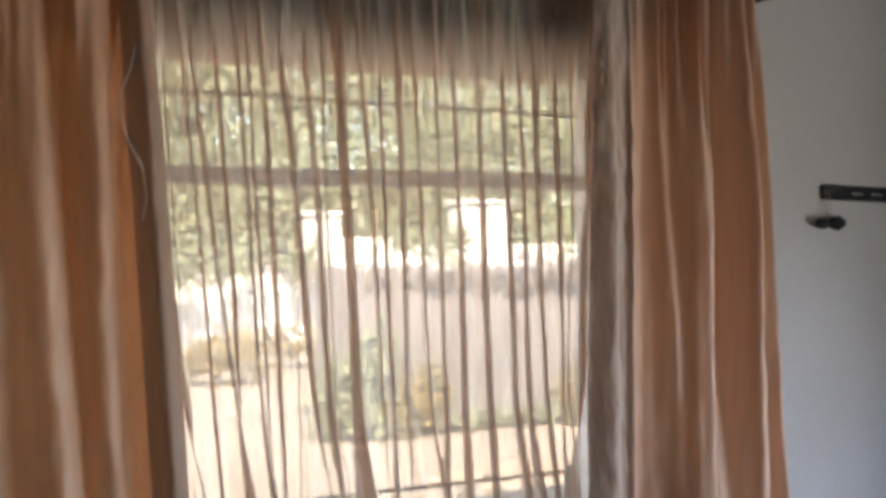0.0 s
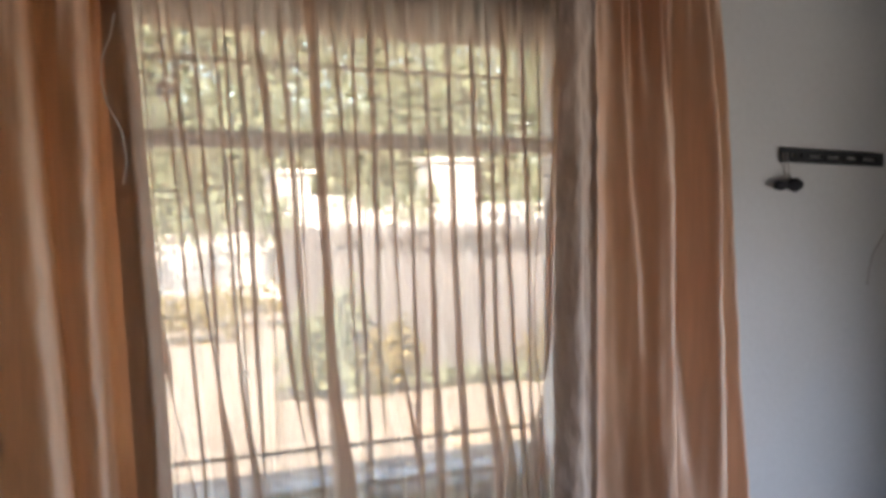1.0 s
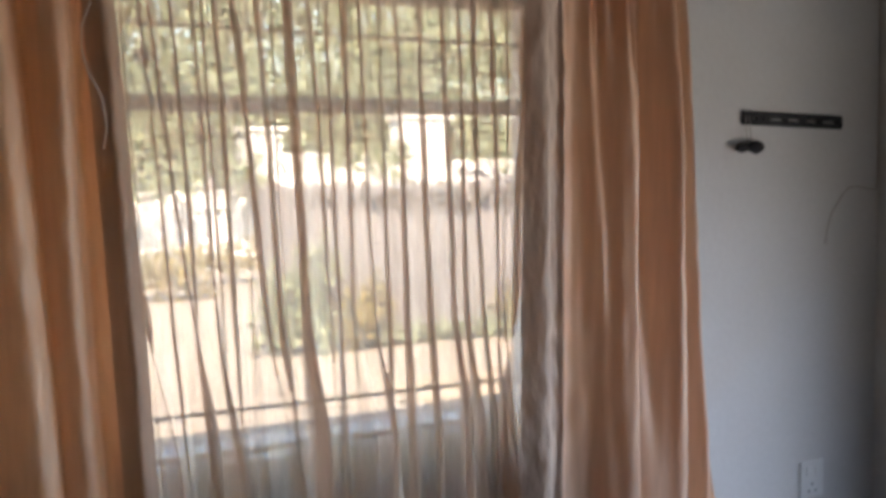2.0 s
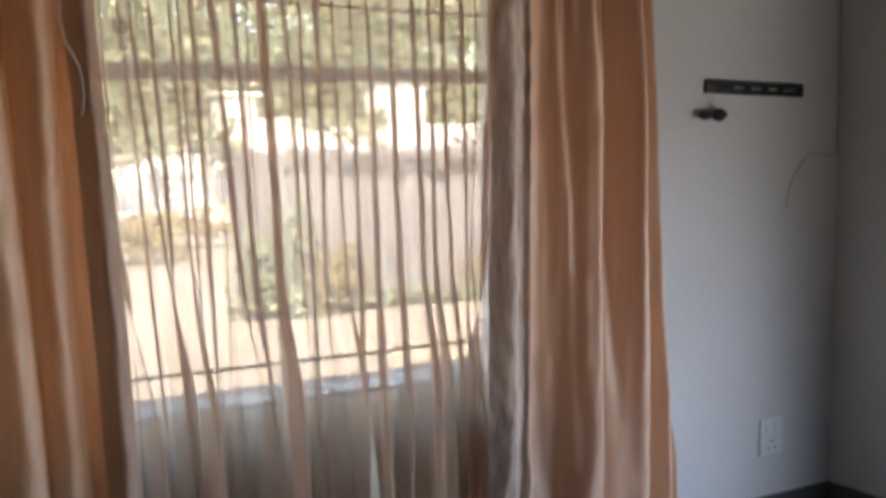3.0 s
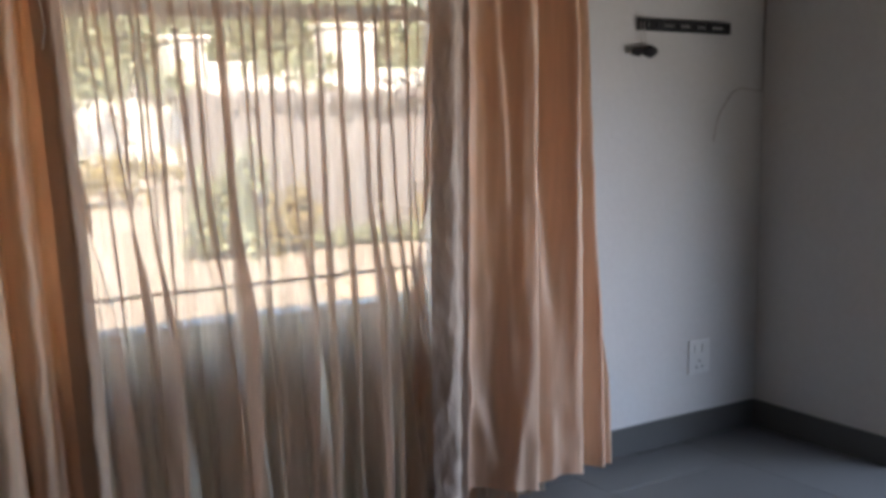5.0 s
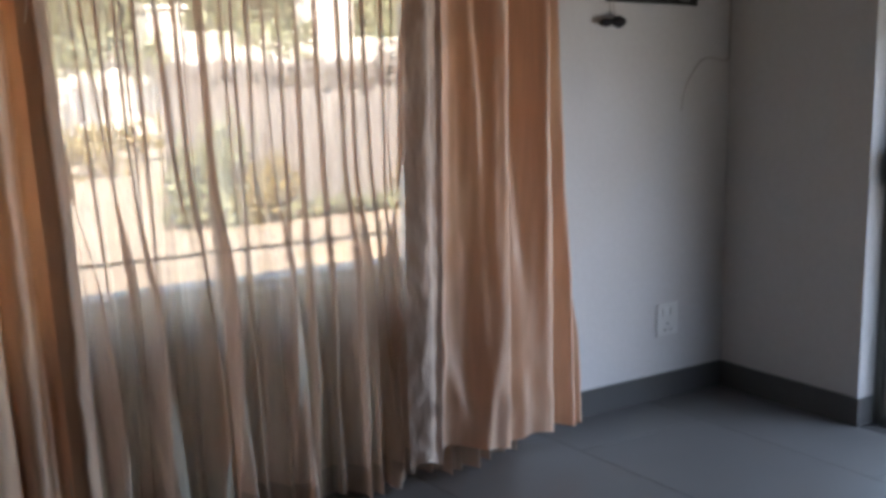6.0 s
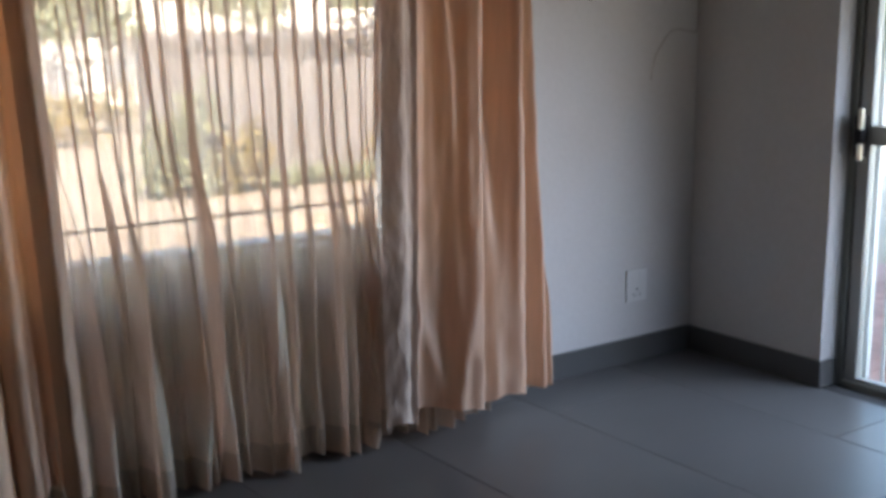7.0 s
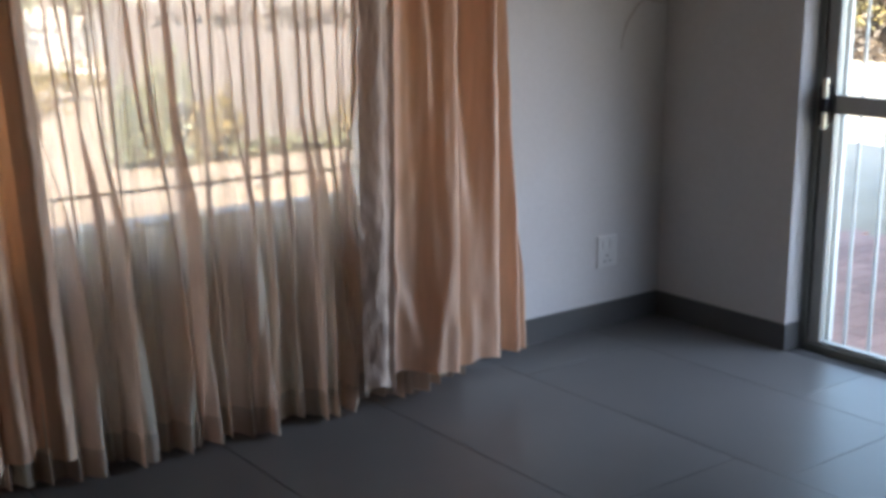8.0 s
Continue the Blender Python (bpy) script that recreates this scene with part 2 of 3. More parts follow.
FW, FY0, FY1 = 0.022, 0.10, 0.14
under(part("window_frame", boxes(
    ((WX0, FY0, WZ0 + 0.006), (WX0 + FW, FY1, WZ1)), ((WX1 - FW, FY0, WZ0 + 0.006), (WX1, FY1, WZ1)),
    ((WX0 + FW, FY0, WZ1 - FW), (WX1 - FW, FY1, WZ1)), ((WX0 + FW, FY0, WZ0 + 0.005), (WX1 - FW, FY1, WZ0 + 0.012)), bevel=0.003), FRAME_METAL), window)
under(part("transom", boxes(((WX0 + FW, FY0 - 0.004, 1.635), (WX1 - FW, FY1, 1.680)), bevel=0.003), FRAME_METAL), window)
under(part("window_sill", boxes(((WX0 + 0.001, 0.004, WZ0 - 0.001), (WX1 - 0.001, T + 0.05, WZ0 + 0.005))), SILL_PAINT, label="white painted window sill"), window)
for z0, z1 in ((WZ0 + 0.0115, 1.637), (1.678, WZ1 - FW + 0.002)):
    pane = under(part("pane", boxes(((WX0 + FW - 0.002, 0.118, z0), (WX1 - FW + 0.002, 0.122, z1))), GLASS), window)
    pane.visible_shadow = False
for za, zb in ((0.816, 0.812), (1.872, 1.846)):
    under(part("burglar_bar", tube(bmesh.new(), ((WX0 + 0.004, 0.085, za), (WX1 - 0.004, 0.085, zb)), 0.0058), BAR_METAL), window)
rosette = disc(bmesh.new(), (1.485, 0.085, 1.775), (0, 1, 0), 0.026, 0.008)
under(part("rosette", rosette, BAR_METAL, label="small round ornament on the bars"), window)
under(part("stay", tube(bmesh.new(), ((2.235, 0.095, 0.775), (2.262, 0.07, 0.80), (2.33, 0.06, 0.838), (2.342, 0.06, 0.852)), 0.0035), BAR_METAL, label="slanting window stay"), window)


# ---------------------------------------------------------------- curtains
def smooth01(v):
    v = np.clip(v, 0, 1)
    return v * v * (3 - 2 * v)


def cloth(name, mat, left, right, z0, z1, y, folds, parent, label="", step=0.004, rows=56, sway=0.0, gather=0.0, hem=0.0, seed=1, broad=0.0, spacing=0.1, strip=(0.0, 1.0), heading=0.085, rumple=0.0):
    """Hanging cloth. left, right: its edges' x at the top, middle and bottom; folds: x at the top and bottom, half-width, depth (minus: a hollow) and curl of each one, the share of the height at which it starts (minus: runs out), and its skew, over 0 with a wide left and a steep right flank.
    gather: depth of the fine pleats under the heading, which run out over the share heading; hem: unevenness of its lower edge; broad: depth of the wide waves that open towards the hem; strip: the share of its height that is built; rumple: depth of the small slanting creases."""
    rng = np.random.default_rng(seed)
    n = int(abs(right[1] - left[1]) / step) + 1
    f = np.linspace(*strip, rows)[:, None]
    u = np.linspace(0, 1, n)[None, :]
    edge = lambda e: e[0] * (1 - f) * (1 - 2 * f) + e[1] * 4 * f * (1 - f) + e[2] * f * (2 * f - 1)
    base = edge(left) + (edge(right) - edge(left)) * u
    x, out = base.copy(), np.zeros_like(base)
    for i, (xt, xb, half, depth, curl, start, skew) in enumerate(folds):
        mid = xt + (xb - xt) * f + 0.003 * np.sin(5.0 * f + 1.7 * i + seed) + 0.0018 * np.sin(13.0 * f + 2.3 * i)
        s = (base - mid) / (half * (0.85 + 0.3 * f))
        s = s / np.where(s < 0, 1 + skew, 1 - skew)
        g = np.exp(-s * s / 2)
        if start > 0:
            g = g * smooth01((f - start) / 0.16)
        elif start < 0:
            g = g * (1 - 0.85 * smooth01((f + start) / 0.3))
        x -= curl * half * s * g
        out += depth * (0.45 + 0.55 * smooth01(f * 3)) * g
    phase = rng.uniform(0, 6.28, 6)
    for k, a in enumerate((0.5, 0.3, 0.2)):
        out += sway * a * np.sin((9 + 11 * k) * base + phase[k] + (1.5 + k) * f)
    opened = broad * (0.25 + 0.75 * smooth01((f - 0.35) / 0.5))
    wave = 2 * np.pi * (base - 0.10 * f) / spacing + 1.9 * np.sin(base * 9 + phase[5])
    out += opened * (np.sin(wave) + 0.45 * np.sin(1.7 * wave + 1.0 + f))
    x += 0.22 * opened * np.cos(wave)
    drop = (z1 - z0) * f
    for k in range(7 if rumple else 0):
        length, slant, shift = rng.uniform(0.035, 0.11), rng.uniform(-0.9, 0.9), rng.uniform(0, 6.28)
        patch = smooth01(0.5 + 0.9 * np.sin(drop * rng.uniform(3, 8) + base * rng.uniform(-12, 12) + shift))
        out += rumple * patch * np.sin(2 * np.pi * (base * math.cos(slant) + 0.45 * drop * math.sin(slant)) / length + shift)
    out += gather * np.sin(base * 2 * np.pi / 0.041 + 1.6 * np.sin(base * 23 + 1.0) + 1.1 * np.sin(base * 61)) * (0.7 + 0.5 * np.sin(base * 17 + seed)) * np.exp(-(f / heading) ** 2)
    z = z1 + (z0 - z1) * f + f ** 6 * hem * (np.sin(base * 19 + phase[3]) + 0.5 * np.sin(base * 37 + phase[4])) + 0 * base
    v = np.stack([x, y - out, z], -1).reshape(-1, 3)
    i = (np.arange(rows - 1)[:, None] * n + np.arange(n - 1)[None, :]).reshape(-1, 1)
    faces = i + np.array([[0, 1, n + 1, n]])
    me = bpy.data.meshes.new(name)
    me.from_pydata(v.tolist(), [], faces.tolist())
    me.materials.append(mat)
    me.polygons.foreach_set("use_smooth", [True] * len(me.polygons))
    ob = new(name, me)
    ob.parent = parent
    if label:
        tagged(ob, label)
    return ob


ROD_Z = 2.215
rail = thing("curtain_rail", "dark double curtain rail above the window", "curtain rail", at=(2.0, 0, ROD_Z))
for yy in (-0.19, -0.27):
    under(part("rod", tube(bmesh.new(), ((0.62, yy, ROD_Z), (3.22, yy, ROD_Z)), 0.011, 12), BLACK), rail)
for xx in (0.66, 3.17):
    under(part("bracket", boxes(((xx - 0.012, -0.285, ROD_Z - 0.018), (xx + 0.012, 0.0, ROD_Z - 0.0105)), ((xx - 0.02, -0.006, ROD_Z - 0.05), (xx + 0.02, 0.0, ROD_Z + 0.03)), bevel=0.001), BLACK), rail)

# added dark strip in place of the shade behind the curtain heading
board = thing("shade_board", "added dark strip standing in for the shade above the window behind the curtain heading", "pelmet", at=(1.8, 0, 2.1))
under(part("plank", boxes(((0.70, -0.022, 1.965), (2.95, -0.0005, 2.190)), bevel=0.003), SHADE_BROWN), board)

# narrow folds of the voile: x at the top, x at the bottom, half-width
SHEER_FOLDS = [(a, b, 0.92 * w, 0.008 + 1.8 * w, 2.8, -0.80, 0.0) for a, b, w in (
    (1.299, 1.515, 0.0060), (1.352, 1.450, 0.0035), (1.373, 1.554, 0.0050), (1.388, 1.635, 0.0072), (1.459, 1.594, 0.0060), (1.505, 1.645, 0.0064), (1.529, 1.665, 0.0040),
    (1.571, 1.688, 0.0092), (1.609, 1.822, 0.0094), (1.634, 1.713, 0.0040), (1.676, 1.831, 0.0105), (1.734, 1.821, 0.0042), (1.778, 1.852, 0.0138), (1.822, 1.955, 0.0072),
    (1.876, 1.962, 0.0050), (1.936, 1.978, 0.0088), (1.976, 2.049, 0.0060), (2.032, 2.079, 0.0076), (2.080, 2.138, 0.0092), (2.150, 2.209, 0.0080), (2.218, 2.298, 0.0082),
    (2.272, 2.340, 0.0064), (2.316, 2.401, 0.0084), (2.407, 2.408, 0.0066), (2.456, 2.406, 0.0042), (2.519, 2.405, 0.0115))]
# hollows beside the folds, deepening below the sill
SHEER_GAPS = [(a + 0.018, b + 0.022, 0.007, -0.034, 0.3, 0.52, 0.0) for a, b, *_ in SHEER_FOLDS[::2]]
# deep lobes that open below the sill
SHEER_LOBES = [(xb - 2.2 * slope, xb, half, depth, -0.1, 0.50, 0.45) for xb, slope, half, depth in (
    (1.498, 0.07, 0.022, 0.085), (1.682, 0.12, 0.034, 0.085), (1.798, 0.02, 0.012, 0.030), (1.892, 0.10, 0.034, 0.085), (2.098, 0.09, 0.026, 0.085),
    (2.325, 0.04, 0.034, 0.080), (2.438, 0.05, 0.016, 0.060), (2.62, 0.03, 0.028, 0.04), (2.75, 0.03, 0.024, 0.04))]
sheer = thing("sheer_curtain", "translucent ecru voile curtain in narrow folds before the window", "curtain", at=(0, 0, 0))
voile = dict(left=(0.84, 0.86, 0.90), right=(2.95, 2.95, 2.95), z0=0.015, z1=ROD_Z - 0.012, folds=SHEER_FOLDS + SHEER_GAPS + SHEER_LOBES, parent=sheer, step=0.0018, sway=0.02, gather=0.014, heading=0.12, hem=0.006, seed=3, broad=0.021, spacing=0.060, rumple=0.0012)
cloth("voile", SHEER, y=-0.165, rows=70, **voile)
cloth("hem", SHEER_HEM, y=-0.168, rows=5, strip=(0.956, 0.9995), label="doubled hem", **voile)
cloth("heading_tape", SHEER_HEM, y=-0.162, rows=4, strip=(0.0, 0.03), **voile)

RIGHT_FOLDS = [(2.570, 2.560, 0.009, 0.022, 0.2, 0.0, 0.0), (2.640, 2.715, 0.016, 0.032, 0.1, -0.40, 0.3), (2.775, 2.775, 0.046, 0.110, 0.0, 0.0, 0.6),
               (2.700, 2.660, 0.020, -0.012, 0.0, 0.0, 0.0), (2.855, 2.880, 0.018, -0.040, 0.1, -0.55, 0.0), (2.922, 2.985, 0.024, 0.080, -0.1, 0.0, 0.4),
               (2.950, 3.040, 0.009, -0.030, 0.1, 0.0, 0.0), (2.975, 3.105, 0.015, 0.055, -0.1, 0.0, 0.3), (3.000, 3.165, 0.010, 0.030, 0.0, 0.45, 0.0),
               (2.840, 2.880, 0.040, 0.045, 0.0, 0.45, -0.2),
               (1.950, 2.685, 0.020, 0.020, 0.0, 0.70, 0.0), (2.980, 2.690, 0.015, 0.015, 0.0, 0.74, 0.0)]
LEFT_FOLDS = [(0.82, 0.90, 0.030, 0.09, -0.2, 0.0, 0.3), (0.93, 1.03, 0.019, 0.035, 0.2, 0.0, 0.0), (1.030, 1.150, 0.036, 0.055, -0.2, 0.0, 0.1), (1.095, 1.215, 0.014, -0.035, 0.2, 0.0, 0.0),
              (1.158, 1.275, 0.030, 0.055, -0.2, 0.0, 0.1), (1.225, 1.328, 0.030, -0.085, 0.1, 0.0, 0.0)]
drape_r = thing("drape", "peach satin drape with a turned silvery lining edge", "curtain", "drapes at the window")
satin_r = dict(left=(2.535, 2.545, 2.53), right=(2.985, 3.045, 3.185), z0=0.115, z1=ROD_Z - 0.008, folds=RIGHT_FOLDS, parent=drape_r, sway=0.020, gather=0.026, heading=0.15, step=0.003, rows=80, hem=0.009, seed=5, rumple=0.0012)
tape_r = {**satin_r, "rows": 4}
cloth("satin", DRAPE, y=-0.255, **satin_r)
cloth("heading_tape", LINING, y=-0.2525, strip=(0.0, 0.035), **tape_r)
cloth("lining", LINING, (2.450, 2.418, 2.420), (2.568, 2.565, 2.560), 0.085, ROD_Z - 0.008, -0.275, [(2.490, 2.485, 0.034, 0.045, 0.0, 0.0, 0.2), (2.500, 2.520, 0.010, -0.010, 0.0, 0.0, 0.0), (2.556, 2.550, 0.006, 0.018, 0.3, 0.0, 0.0)], drape_r,
      "crumpled silver-grey lining edge", step=0.0025, rows=110, sway=0.006, hem=0.016, seed=9, rumple=0.0018)
drape_l = thing("drape", "peach satin drape glowing orange from behind, with a taupe lining edge", "curtain", "drapes at the window")
satin_l = dict(left=(0.72, 0.72, 0.74), right=(1.262, 1.322, 1.372), z0=0.125, z1=ROD_Z - 0.008, folds=LEFT_FOLDS, parent=drape_l, sway=0.020, gather=0.026, heading=0.15, step=0.003, rows=80, hem=0.009, seed=6, rumple=0.0012)
tape_l = {**satin_l, "rows": 4}
cloth("satin", DRAPE, y=-0.265, **satin_l)
cloth("heading_tape", LINING, y=-0.2625, strip=(0.0, 0.035), **tape_l)
cloth("lining", TAUPE, (1.225, 1.285, 1.335), (1.285, 1.365, 1.410), 0.115, ROD_Z - 0.008, -0.268, [(1.262, 1.378, 0.024, 0.060, 0.0, 0.0, -0.05)], drape_l,
      "taupe lining edge", step=0.0025, rows=90, sway=0.012, hem=0.01, seed=12, rumple=0.0012)

cord = thing("tieback_cord", "thin pale cord looped against the drape's edge", "cord", at=(1.27, -0.36, 1.7))
loop = [(1.267, -0.305, 1.90), (1.248, -0.345, 1.845), (1.223, -0.375, 1.795), (1.220, -0.380, 1.745), (1.232, -0.380, 1.695), (1.253, -0.365, 1.665), (1.270, -0.345, 1.640), (1.282, -0.330, 1.58), (1.270, -0.345, 1.53)]
under(part("cord", tube(bmesh.new(), loop, 0.0019, 6), WHITE_PLASTIC, smooth=True), cord)

# ---------------------------------------------------------------- on the wall
tv = thing("wall_bracket", "black slotted steel television bracket bar screwed to the wall", "bracket", at=(3.74, 0, 1.63))
bar = bmesh.new()
BX0, BX1, BZ0, BZ1, SLOPE = 3.503, 3.983, 1.610, 1.657, -0.028
box(bar, (BX0, -0.014, BZ1 - 0.0205), (BX1, -0.004, BZ1), 0.003)
box(bar, (BX0, -0.014, BZ0), (BX1, -0.004, BZ0 + 0.0195), 0.003)
cuts = [(3.550, 3.566), (3.630, 3.692), (3.716, 3.776), (3.804, 3.856), (3.882, 3.948)]
x = BX0
for a, b in cuts + [(BX1, BX1)]:
    box(bar, (x, -0.0135, BZ0 + 0.012), (a, -0.0045, BZ1 - 0.012))
    x = b
for v in bar.verts:
    v.co.z += SLOPE * (v.co.x - BX0)
under(part("slotted_bar", bar, BLACK), tv)
for xx in (3.598, 3.868):
    under(part("screw", disc(bmesh.new(), (xx, -0.0155, 1.634 + SLOPE * (xx - BX0)), (0, -1, 0), 0.008, 0.006, 10), BLACK), tv)
under(part("wall_fixing", boxes(((3.585, -0.0042, 1.612), (3.610, 0.0, 1.648))), BLACK), tv)

plug = thing("hanging_plug", "small black plug hanging by two thin wires from the bracket", "plug", at=(3.52, -0.02, 1.53))
for xx in (3.508, 3.527):
    under(part("wire", tube(bmesh.new(), ((xx, -0.016, 1.640), (xx, -0.020, 1.60), (xx + 0.004, -0.026, 1.545)), 0.0016, 6), CABLE), plug)
def lump(centre, radii):
    bm = bmesh.new()
    bmesh.ops.create_icosphere(bm, subdivisions=3, radius=1, matrix=Matrix.Translation(centre) @ Matrix.Diagonal((*radii, 1)))
    for v in bm.verts:
        v.co += 0.003 * noise.noise_vector(v.co * 60)
    return bm


under(part("body", lump((3.548, -0.028, 1.534), (0.036, 0.018, 0.023)), DARK_PLASTIC, smooth=True), plug)
under(part("cap", lump((3.487, -0.027, 1.532), (0.031, 0.014, 0.016)), DARK_PLASTIC, smooth=True), plug)

socket = thing("wall_socket", "white square plug socket with two switches on the wall", "socket", at=(3.862, 0, 0.335))
under(part("plate", boxes(((3.804, -0.010, 0.266), (3.920, 0.0, 0.404)), bevel=0.004), WHITE_PLASTIC), socket)
for xx in (3.828, 3.872):
    under(part("switch", boxes(((xx, -0.015, 0.352), (xx + 0.024, -0.0098, 0.388)), bevel=0.002), WHITE_PLASTIC), socket)
for xx, zz in ((3.862, 0.318), (3.846, 0.293), (3.878, 0.293)):
    under(part("pin_hole", disc(bmesh.new(), (xx, -0.0102, zz), (0, -1, 0), 0.005, 0.002, 12), BAR_METAL), socket)

cable = bmesh.new()
tube(cable, ((4.178, -0.007, 2.54), (4.180, -0.007, 1.9), (4.180, -0.007, 1.40), (4.172, -0.006, 1.378), (4.13, -0.005, 1.382), (4.07, -0.005, 1.392),
             (4.03, -0.005, 1.386), (4.0, -0.006, 1.366), (3.955, -0.010, 1.318), (3.93, -0.014, 1.29), (3.91, -0.016, 1.24), (3.90, -0.018, 1.19)), 0.0024, 6)
tagged(part("loose_cable", cable, CABLE, smooth=True), "thin beige cable down the corner with a loose hanging end", "cable")

# ---------------------------------------------------------------- the glass door
FX0, FX1 = XR + 0.098, XR + 0.165
door = thing("door_1", "grey aluminium framed glass double door, closed, with a brass lock", "door", kind="structure", at=(FX0, (DY0 + DY1) / 2, 0))
under(part("door_frame", boxes(
    ((FX0, DY0 - 0.032, 0.0), (FX1, DY0, DZ)), ((FX0, DY1, 0.0), (FX1, DY1 + 0.032, DZ)), ((FX0, DY1 + 0.032, DZ - 0.035), (FX1, DY0 - 0.032, DZ)),
    ((FX0, DY1 + 0.032, -0.006), (FX1 + 0.02, DY0 - 0.032, 0.022)), bevel=0.003), DOOR_METAL), door)
LX0, LX1, YM = FX0 + 0.014, FX0 + 0.052, (DY0 + DY1) / 2
for ya, yb in ((DY0 - 0.034, YM + 0.002), (YM - 0.002, DY1 + 0.034)):
    leaf = under(part("leaf", boxes(
        ((LX0, ya - 0.052, 0.026), (LX1, ya, DZ - 0.04)), ((LX0, yb, 0.026), (LX1, yb + 0.052, DZ - 0.04)),
        ((LX0, yb + 0.052, 0.026), (LX1, ya - 0.052, 0.038)), ((LX0, yb + 0.052, 0.962), (LX1, ya - 0.052, 1.036)),
        ((LX0, yb + 0.052, DZ - 0.10), (LX1, ya - 0.052, DZ - 0.04)), bevel=0.003), LEAF_METAL), door)
    for z0, z1 in ((0.036, 0.964), (1.034, DZ - 0.098)):
        pane = part("pane", boxes(((LX0 + 0.016, yb + 0.050, z0), (LX0 + 0.021, ya - 0.050, z1))), GLASS)
        pane.visible_shadow = False
        pane.parent = leaf
        pane.matrix_parent_inverse = Matrix.Identity(4)
ylock = DY0 - 0.058
under(part("lock_box", boxes(((LX0 - 0.045, ylock - 0.016, 0.915), (LX0, ylock + 0.018, 1.075)), bevel=0.006), DARK_PLASTIC, label="dark lock box"), door)
under(part("lever", boxes(((LX0 - 0.066, ylock - 0.030, 1.025), (LX0 - 0.046, ylock - 0.012, 1.105)), bevel=0.004), BRASS, label="worn brass lever"), door)
under(part("lever", boxes(((LX0 - 0.066, ylock - 0.030, 0.905), (LX0 - 0.046, ylock - 0.012, 0.970)), bevel=0.004), BRASS, label="worn brass lever"), door)

gate = thing("security_gate", "white painted steel security gate with upright bars behind the glass door", "gate", at=(XR + T + 0.03, YM, 0))
GX = XR + T + 0.03
under(part("gate_post", boxes(((GX - 0.012, DY0 - 0.040, 0.0), (GX + 0.012, DY0 - 0.012, DZ - 0.05))), GATE_METAL), gate)
y = DY0 - 0.108
while y > DY1 + 0.05:
    under(part("upright_bar", tube(bmesh.new(), ((GX, y, 0.0), (GX, y, DZ - 0.06)), 0.007), GATE_METAL), gate)
    y -= 0.113
for zz in (1.0, DZ - 0.08):
    under(part("cross_bar", boxes(((GX - 0.006, DY1 + 0.01, zz - 0.011), (GX + 0.006, DY0 - 0.01, zz + 0.011))), GATE_METAL), gate)

# ---------------------------------------------------------------- outdoors
def heap(name, mat, centre, size, count, leaf, seed, parent=None, label=""):
    """Leaves scattered through a lumpy crown."""
    rng = np.random.default_rng(seed)
    lumps = rng.normal(0, 0.45, (14, 3))
    d = lumps[rng.integers(0, 14, count)] + rng.normal(0, 0.27, (count, 3))
    pos = np.array(centre) + d * np.array(size)
    a = rng.normal(0, 1, (count, 3))
    a /= np.linalg.norm(a, axis=1)[:, None]
    b = np.cross(a, rng.normal(0, 1, (count, 3)))
    b /= np.linalg.norm(b, axis=1)[:, None]
    sz = leaf * rng.uniform(0.6, 1.4, (count, 1))
    v = np.stack([pos - a * sz, pos + b * sz * 0.5, pos + a * sz, pos - b * sz * 0.5], 1).reshape(-1, 3)
    me = bpy.data.meshes.new(name)
    me.from_pydata(v.tolist(), [], (np.arange(count)[:, None] * 4 + np.arange(4)).tolist())
    me.materials.append(mat)
    ob = new(name, me)
    ob.parent = parent
    if label:
        tagged(ob, label)
    return ob


def tree(x, y, height, spread, seed, mat, label):
    rng = random.Random(seed)
    t = thing("tree", label, "tree", "garden trees", at=(x, y, GZ))
    trunk = bmesh.new()
    h = height * 0.5
    tube(trunk, ((0, 0, -0.1), (0.1, 0.05, h * 0.5), (0.05, 0.1, h), (0.15, 0.1, height * 0.8)), [0.2, 0.15, 0.11, 0.04], 8)
    for k in range(6):
        a = k * 1.05 + rng.uniform(-0.3, 0.3)
        tube(trunk, ((0.05, 0.08, h * rng.uniform(0.6, 1)), (math.cos(a) * spread * 0.4, math.sin(a) * spread * 0.4, h * 1.25), (math.cos(a) * spread * 0.8, math.sin(a) * spread * 0.8, h * 1.5)), [0.08, 0.05, 0.02], 6)
    part("trunk", trunk, BARK, t)
    heap("crown", mat, (0, 0, height * 0.68), (spread, spread, height * 0.42), 9500, 0.085, seed, t)
    return t


GZ = -0.12
bm = bmesh.new()
bmesh.ops.create_grid(bm, x_segments=60, y_segments=60, size=400, matrix=Matrix.Translation((0, 0, GZ)))
tagged(part("ground", bm, SAND), "sunlit pale sandy yard", "ground", kind="structure")
tagged(part("pavement", boxes(((XR + T, -8, GZ - 0.05), (10.2, 4.6, GZ + 0.02)), bevel=0.004), CONCRETE), "pale concrete paving outside the glass door", "paving", kind="structure")

eave = thing("roof_eave", "varnished boarded roof eave above the window", "eave", kind="structure", at=(2, T, 2.1))

under(part("soffit", boxes(((X0 - T, T, 2.10), (XR + 0.6, T + 0.62, 2.13))), EAVE), eave)
under(part("fascia", boxes(((X0 - T, T + 0.62, 2.06), (XR + 0.6, T + 0.645, 2.24))), EAVE), eave)
tagged(part("outer_roof", boxes(((X0 - T - 0.6, YB - T - 0.6, 2.68), (XR + T + 0.6, T + 0.62, 2.8))), ROOF), "brown roof over the room", "roof", kind="structure")

